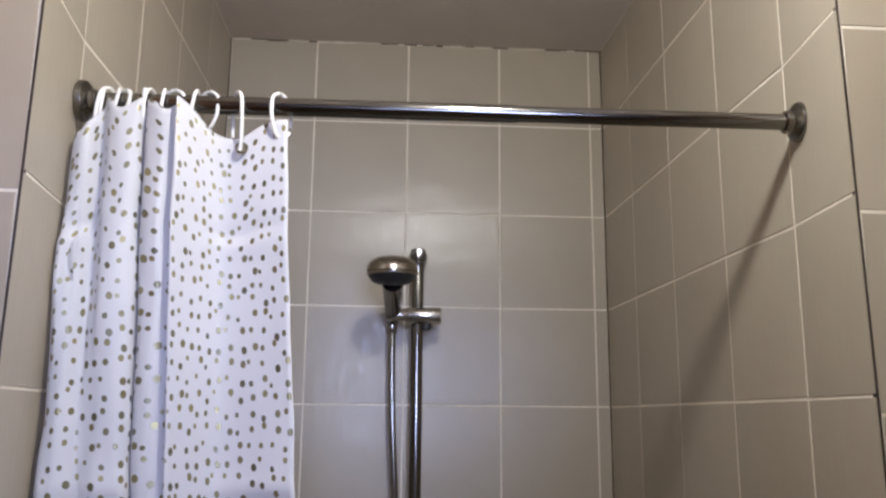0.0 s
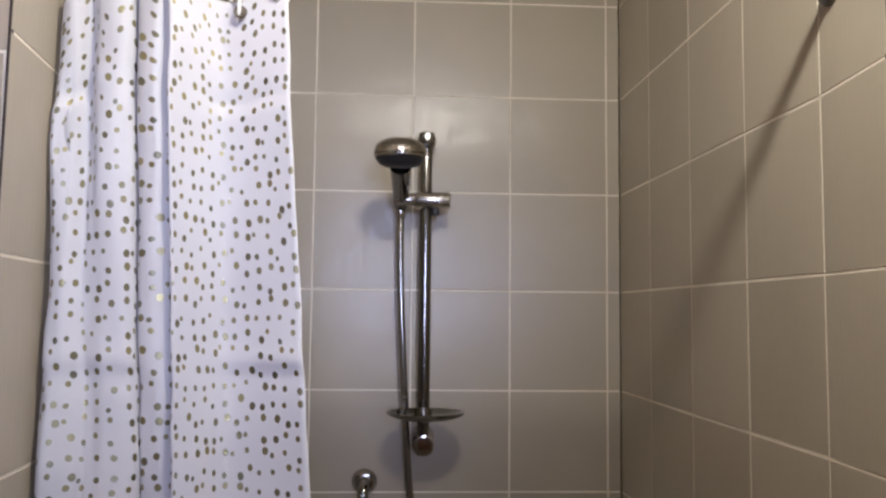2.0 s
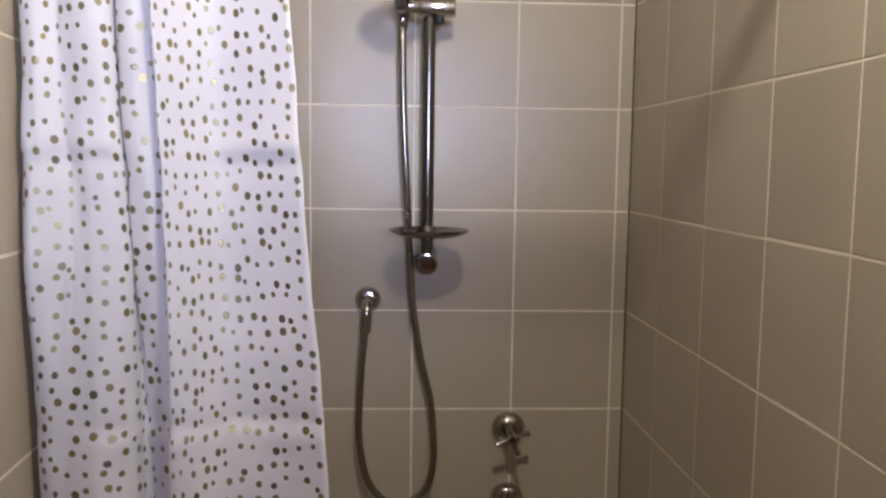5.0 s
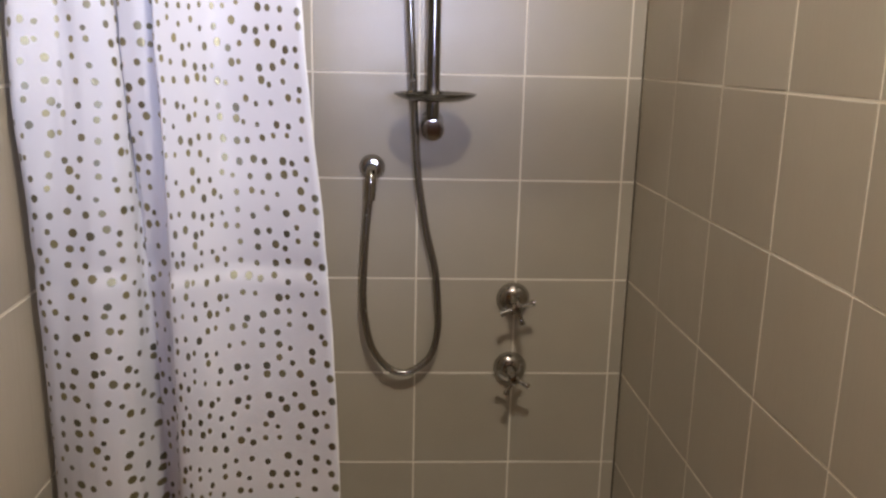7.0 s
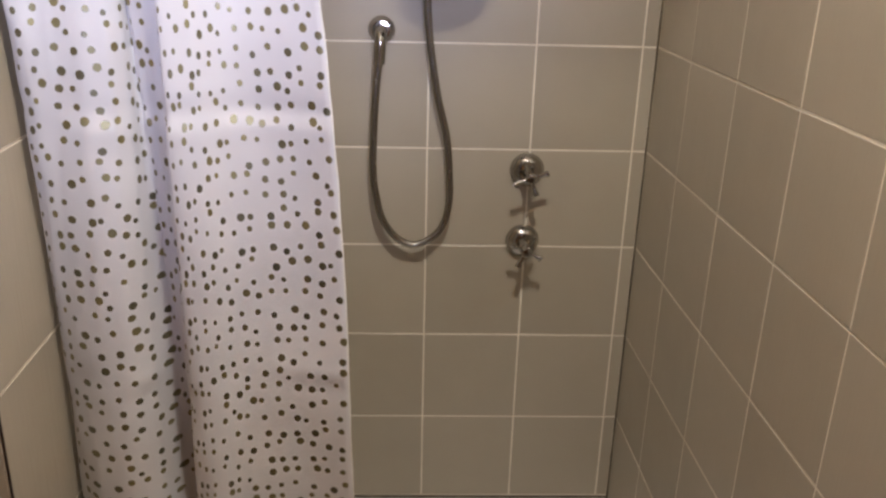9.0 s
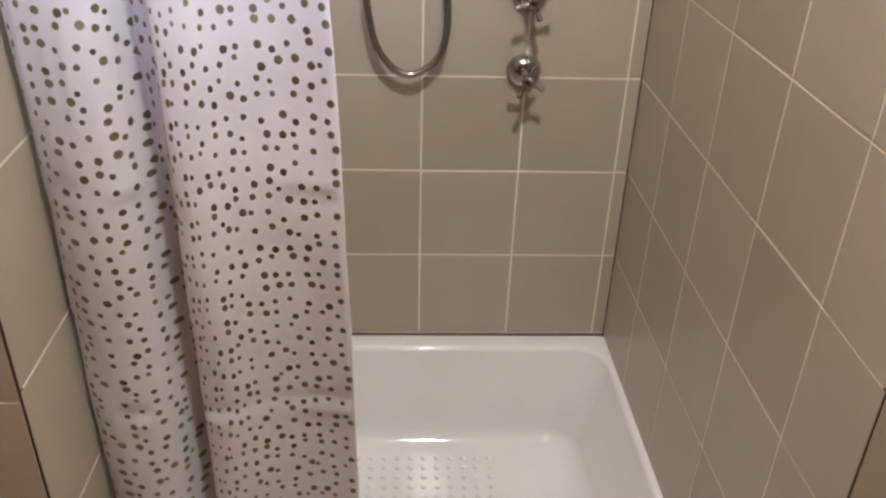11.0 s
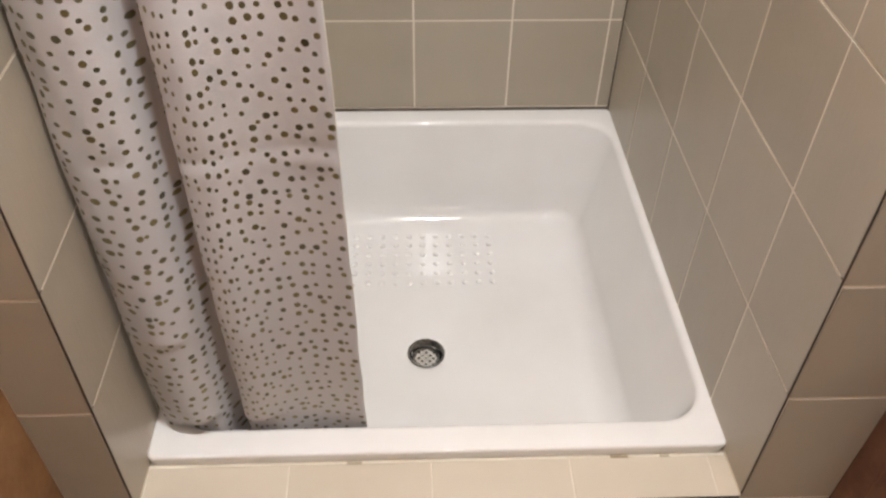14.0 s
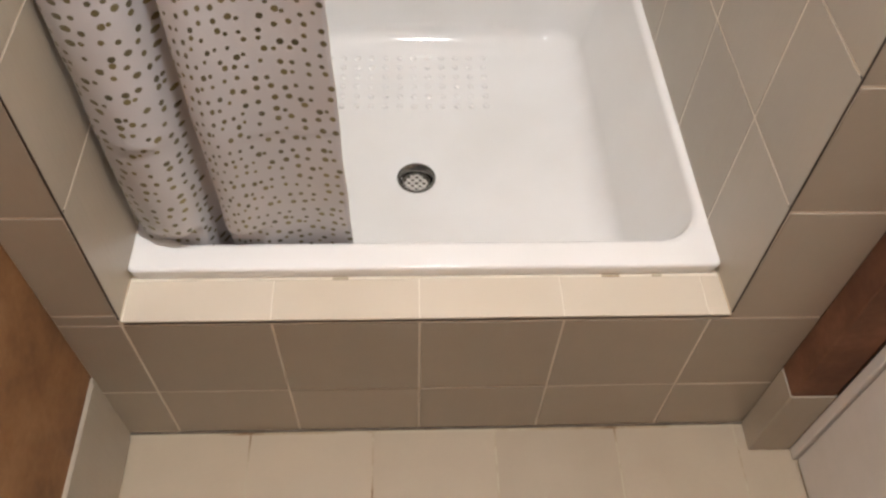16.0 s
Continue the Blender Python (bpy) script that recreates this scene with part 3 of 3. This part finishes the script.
# stitched hem along the free edge
edge_line = [Vector(verts[j * n_sec + n_sec - 1]) for j in range(0, 261, 2)]
local(part("side_hem", tube(edge_line, 0.0007, 6), PLASTIC, curtain, "stitched white side hem"), curtain)


def curtain_ring(at, turn, lean, drop):
    """An open white plastic ring over the rail, its lower end at the cloth."""
    ring = empty("curtain_ring", at, "white plastic curtain ring hooked over the rail", "curtain ring", "curtain rings on the rail")
    pts = [Vector((0, 0.0155, -drop * 0.55)), Vector((0, 0.0165, -0.006)), Vector((0, 0.0135, 0.010)), Vector((0, 0.0, 0.0172)), Vector((0, -0.0135, 0.010)),
           Vector((0, -0.0165, -0.006)), Vector((0, -0.0150, -drop * 0.6)), Vector((0, -0.008, -drop)), Vector((0, 0.004, -drop * 0.98)), Vector((0, 0.0135, -drop * 0.72))]
    bm = tube(smooth_line(pts, 6), 0.0021, 10)
    bm.transform(pose(0, 0, 0, 0, lean, turn))
    part("hook", bm, PLASTIC, ring)
    return ring


for x, turn, lean, drop in ((0.024, 22, 5, 0.034), (0.031, -16, 8, 0.036), (0.041, 20, 9, 0.036), (0.047, 48, 12, 0.034), (0.074, 10, -3, 0.034), (0.080, -8, 2, 0.036),
                            (0.094, 12, 6, 0.030), (0.106, 62, -4, 0.030), (0.130, 6, 8, 0.028), (0.144, 58, 4, 0.028), (0.178, 28, -3, 0.058), (0.228, -34, -4, 0.036)):
    s = (x - A.x) / (B.x - A.x)
    c = A.lerp(B, s)
    curtain_ring((x, c.y, c.z - 0.0015), turn, lean, drop)
# metal eyelet that turns to the room
local(part("eyelet", lathe(((0.0040, 0.0), (0.0066, 0.0), (0.0073, 0.0006), (0.0066, 0.0014), (0.0047, 0.0012), (0.0040, 0.0004)), (0.187, -0.8065, 2.073), (0.1, -1, 0.15), 24), CHROME, curtain, "small chrome eyelet"), curtain)

# ---- shower set ----
RX, RY = 0.412, -0.062
riser = empty("shower_riser_rail", (RX, -0.001, 1.508), "chrome riser rail with slider and soap dish on the wall", "shower rail")


def rp(name, bm, mat, label=""):
    return local(part(name, bm, mat, riser, label), riser)


rp("rail_tube", lathe(((0.0, 1.500), (0.0115, 1.500), (0.0118, 1.503), (0.0118, 2.098), (0.0112, 2.103), (0.0, 2.103)), (RX, RY, 0), n=32), DARK_CHROME)
# end brackets: wall stem and rounded cap
rp("wall_bracket", lathe(((0.0, 0.0), (0.0222, 0.0), (0.0228, 0.004), (0.0213, 0.010), (0.0207, 0.072), (0.0199, 0.078), (0.0168, 0.0790), (0.0, 0.0782)), (RX, -0.001, 1.514), (0, -1, -0.12), 36), CHROME, "cylindrical end bracket")
rp("wall_bracket", lathe(((0.0, 0.0), (0.0195, 0.0), (0.0200, 0.004), (0.0175, 0.012), (0.0165, 0.060), (0.0185, 0.070), (0.0160, 0.080), (0.0, 0.081)), (RX, -0.001, 2.094), (0, -1, 0), 32), CLEAR, "clear plastic end bracket")
rp("end_cap", lathe(((0.0, 2.068), (0.0122, 2.068), (0.0128, 2.078), (0.0158, 2.106), (0.0152, 2.110), (0.0130, 2.1115), (0.0, 2.1115)), (RX, RY, 0), n=32), DARK_CHROME)
# slider
SZ = 1.976
rp("slider", lathe(((0.0, -0.022), (0.0150, -0.022), (0.0168, -0.019), (0.0168, 0.044), (0.0155, 0.0465), (0.0, 0.0465)), (RX, RY - 0.010, SZ), (1, 0, 0), 32), BRUSHED)
rp("holder_arm", lathe(((0.0, 0.0), (0.0112, 0.0), (0.0122, 0.002), (0.0122, 0.036), (0.0108, 0.0385), (0.0, 0.0385)), (RX - 0.0205, RY - 0.026, SZ - 0.001), (-1, 0, 0), 28), BRUSHED)
rp("clamp_knob", lathe(((0.0, 0.0), (0.009, 0.0), (0.010, 0.006), (0.008, 0.011), (0.0, 0.012)), (RX + 0.018, RY - 0.004, SZ - 0.017), (0, 0, -1), 20), RUBBER)
# soap dish: shallow round bowl on the rail with a rim
DZ, DYc = 1.569, -0.112
rp("soap_dish", lathe(((0.0, -0.010), (0.045, -0.010), (0.060, -0.006), (0.0715, 0.000), (0.0735, 0.0035), (0.0715, 0.0045), (0.0665, 0.0022), (0.056, -0.003), (0.043, -0.0065), (0.0, -0.0065)), (RX + 0.002, DYc, DZ), n=56, squash=0.92), DARK_CHROME, "shallow oval metal soap dish")
rp("dish_arm", tube([Vector((RX, RY, DZ - 0.006)), Vector((RX, RY - 0.02, DZ - 0.007)), Vector((RX, DYc - 0.02, DZ - 0.008))], 0.006, 12), CHROME)
rp("dish_collar", lathe(((0.0125, -0.014), (0.0165, -0.014), (0.0165, 0.006), (0.0125, 0.006)), (RX, RY, DZ), n=28), CHROME)
rp("drain_hole", lathe(((0.0, -0.0062), (0.010, -0.0062), (0.010, -0.0056), (0.0, -0.0056)), (RX + 0.030, DYc - 0.030, DZ), n=20), RUBBER)

# hand shower in the slider: mushroom head on an upright handle
HX, HY = 0.361, -0.070
shower = empty("hand_shower", (HX, HY, SZ), "dark chrome hand shower with a wide domed head", "hand shower")


def hp(name, bm, mat, label=""):
    return local(part(name, bm, mat, shower, label), shower)


tip = Vector((0.0, -0.34, 1)).normalized()
hc = Vector((HX - 0.001, -0.222, 2.036))
hp("handle", lathe(((0.0000, -0.030), (0.0122, -0.030), (0.0137, -0.020), (0.0152, 0.010), (0.0177, 0.070), (0.0195, 0.125), (0.0000, 0.130)), (HX + 0.002, HY - 0.004, SZ), (-0.02, -1.0, 0.40), 28), DARK_CHROME)
hp("head", lathe(((0.0, -0.006), (0.0440, -0.006), (0.0470, -0.0042), (0.0474, -0.0012), (0.0452, -0.0002), (0.0452, 0.0006), (0.0474, 0.0016), (0.0470, 0.007), (0.0446, 0.0145), (0.0385, 0.0215), (0.0265, 0.0272), (0.0125, 0.0298), (0.0, 0.0303)), hc, (0, -0.06, 1), 48), HEAD_CHROME)
hp("nozzle_plate", lathe(((0.0, -0.0215), (0.027, -0.0215), (0.0365, -0.0170), (0.0442, -0.0068), (0.0, -0.0055)), hc, (0, -0.06, 1), 40), RUBBER, "dark nozzle plate")
hp("button", lathe(((0.0, 0), (0.0055, 0), (0.006, 0.003), (0.0, 0.004)), hc + Vector((0.002, -0.0425, 0.0025)), (0, -1, 0.0), 18), CHROME)

# hose
hose = empty("shower_hose", (0.36, -0.04, 1.01), "ribbed steel shower hose hanging in a loop", "shower hose")
path = smooth_line([(0.363, -0.052, 1.958), (0.363, -0.056, 1.90), (0.366, -0.060, 1.78), (0.372, -0.056, 1.66), (0.377, -0.044, 1.575), (0.381, -0.034, 1.50), (0.388, -0.028, 1.41), (0.404, -0.024, 1.31), (0.423, -0.022, 1.23),
                    (0.430, -0.022, 1.16), (0.431, -0.024, 1.102), (0.418, -0.028, 1.052), (0.389, -0.032, 1.024), (0.360, -0.034, 1.016), (0.330, -0.036, 1.030), (0.302, -0.038, 1.068), (0.289, -0.040, 1.12),
                    (0.284, -0.042, 1.17), (0.286, -0.044, 1.25), (0.291, -0.046, 1.33), (0.296, -0.047, 1.380)], 26)
local(part("spiral_tube", tube(path, 0.0070, 16), STEEL_HOSE, hose), hose)
local(part("nut", lathe(((0.0, 0), (0.0085, 0), (0.0095, 0.003), (0.0095, 0.020), (0.008, 0.024), (0.0, 0.024)), (0.363, -0.051, 1.942), (0, -0.15, 1), 16), CHROME, hose), hose)

# wall elbow that feeds the hose
EX, EZ = 0.299, 1.425
elbow = empty("wall_elbow", (EX, -0.001, EZ), "round chrome wall outlet feeding the hose", "wall outlet")
local(part("flange", lathe(((0.0, 0.0), (0.0245, 0.0), (0.0252, 0.003), (0.0235, 0.009), (0.0165, 0.016), (0.0, 0.018)), (EX, -0.001, EZ), (0, -1, 0), 36), CHROME, elbow), elbow)
local(part("bend", tube(smooth_line([(EX, -0.012, EZ), (EX, -0.034, EZ - 0.003), (EX - 0.001, -0.046, EZ - 0.016), (EX - 0.002, -0.047, EZ - 0.040), (EX - 0.003, -0.047, EZ - 0.056)], 8), 0.0108, 22), CHROME, elbow), elbow)

# taps
def tap(x, z, turn):
    t = empty("tap", (x, -0.001, z), "chrome cross-handle wall tap with domed rose", "tap", "shower taps")
    part("rose", lathe(((0.0, 0.0), (0.0332, 0.0), (0.0340, 0.003), (0.0316, 0.010), (0.0245, 0.0185), (0.0174, 0.0215), (0.0, 0.022)), (0, 0, 0), (0, -1, 0), 40), CHROME, t)
    part("spindle", lathe(((0.0, 0.018), (0.0125, 0.018), (0.0115, 0.026), (0.0090, 0.030), (0.0085, 0.062), (0.0, 0.063)), (0, 0, 0), (0, -1, 0), 24), CHROME, t)
    hub = part("handle", lathe(((0.0, 0.056), (0.0100, 0.056), (0.0112, 0.060), (0.0112, 0.073), (0.0085, 0.079), (0.0, 0.0805)), (0, 0, 0), (0, -1, 0), 24), CHROME, t)
    for k in range(4):
        a = radians(turn + 90 * k)
        way = Vector((math.cos(a), -0.08, math.sin(a)))
        part("spoke", lathe(((0.0, 0.006), (0.0044, 0.006), (0.0040, 0.014), (0.0047, 0.026), (0.0062, 0.0305), (0.0056, 0.0350), (0.0, 0.0360)), (0, -0.067, 0), way, 16), CHROME, hub)
    part("index_cap", lathe(((0.0, 0.0), (0.0052, 0.0), (0.0048, 0.002), (0.0, 0.0024)), (0, -0.0805, 0), (0, -1, 0), 18), DARK_CHROME, t, "dark index button")
    return t


tap(0.5827, 1.1638, 20)
tap(0.5817, 1.0168, 334)

# ---- tiles of walls, step, sill and floor ----
BACK_U = [0.0015, 0.187, 0.387, 0.587, 0.787, 0.8135]
V = ROWS + [CEIL - 0.0005]
LOWER = [RIM + 0.004] + V[1:]
tile_plane(wall_back, (0, S, 0), (1, 0, 0), (0, -1, 0), BACK_U, LOWER)
SIDE_V = [SILL + 0.005] + V[1:]
OUT_V = [SILL - 0.010] + [0.594 + 0.1985 * k for k in range(10)] + [CEIL - 0.0005]
LEFT_V = [0.3555, 0.3815] + OUT_V[1:]


def side_tiles(parent, x0, xi, edge, sign):
    """Side wall: four straight columns, then a last one that follows the leaning corner."""
    a = Vector((xi - x0, INNER, 0)).normalized()
    n = Vector((a.y, -a.x, 0)) * sign
    cols = [0.004, 0.189, 0.390, 0.592, 0.787]
    if sign < 0:
        a, cols = -a, [-u for u in cols[::-1]]
    tile_plane(parent, Vector((x0, 0, 0)) - n * S, a, n, cols, SIDE_V)
    for v0, v1 in zip(SIDE_V, SIDE_V[1:]):
        xe = edge((v0 + v1) / 2)
        g = GAP / 2
        corners = [Vector((xi + (edge(z) - xi) * k, INNER + (FRONT - INNER) * k, z)) for k, z in
                   ((g / 0.148, v0 + g), (1 - 0.0008 / 0.148, v0 + g), (1 - 0.0008 / 0.148, v1 - g), (g / 0.148, v1 - g))]
        middle = sum(corners, Vector()) / 4
        bm = bmesh.new()
        out = Vector((-sign, 0, 0))
        low = [bm.verts.new(c - middle - out * S) for c in corners]
        top = [bm.verts.new(c - middle + out * 0.0002) for c in corners]
        for i in range(4):
            bm.faces.new((low[i], low[(i + 1) % 4], top[(i + 1) % 4], top[i]))
        bm.faces.new(top)
        ob = link_mesh("tile", bm, TILE, parent)
        ob.location = middle


side_tiles(wall_right, XR0, XRI, edge_right, 1)
side_tiles(wall_left, XL0, XLI, edge_left, -1)
for v0, v1 in zip(OUT_V, OUT_V[1:]):
    tile_plane(wall_right, (0, FRONT + S, 0), (1, 0, 0), (0, -1, 0), [edge_right((v0 + v1) / 2) + 0.0015, 0.9720], (v0, v1))
for v0, v1 in zip(LEFT_V, LEFT_V[1:]):
    tile_plane(wall_left, (0, FRONT + S, 0), (1, 0, 0), (0, -1, 0), [-0.0965, edge_left((v0 + v1) / 2) - 0.0015], (v0, v1))
# step front
STEP_U = [-0.0965, -0.008, 0.196, 0.401, 0.604, 0.812, 0.9720]
tile_plane(base, (0, FRONT + S, 0), (1, 0, 0), (0, -1, 0), STEP_U, [0.0035, 0.153, SILL - 0.0108])
# sill, lying flat
tile_plane(base, (0, 0, SILL - S), (1, 0, 0), (0, 0, 1), [-0.0055, 0.196, 0.401, 0.603, 0.807, 0.8390], [FRONT - 0.001, -0.866], SILL_TILE, up=(0, 1, 0), gap=0.0016)
# room floor
FLOOR_U = [-0.0925, 0.112, 0.322, 0.532, 0.742, 0.952, 1.05]
FLOOR_V = [-2.98 + 0.2045 * k for k in range(10)] + [FRONT - 0.006]
tile_plane(floor, (0, 0, -S), (1, 0, 0), (0, 0, 1), FLOOR_U, FLOOR_V, FLOOR_TILE, up=(0, 1, 0), gap=0.0030)
# skirting tiles
tile_plane(skirt_l, (-0.0925, 0, 0), (0, 1, 0), (1, 0, 0), [-2.98 + 0.2045 * k for k in range(10)] + [FRONT - 0.009], [0.002, 0.2085], thick=0.003)
tile_plane(skirt_r, (0.9700, 0, 0), (0, -1, 0), (-1, 0, 0), [0.936, 0.9872], [0.002, 0.2065], thick=0.0012)
tile_plane(skirt_r, (0, -0.9860, 0), (1, 0, 0), (0, -1, 0), [0.9685, 1.0420], [0.002, 0.2065], thick=0.0012)
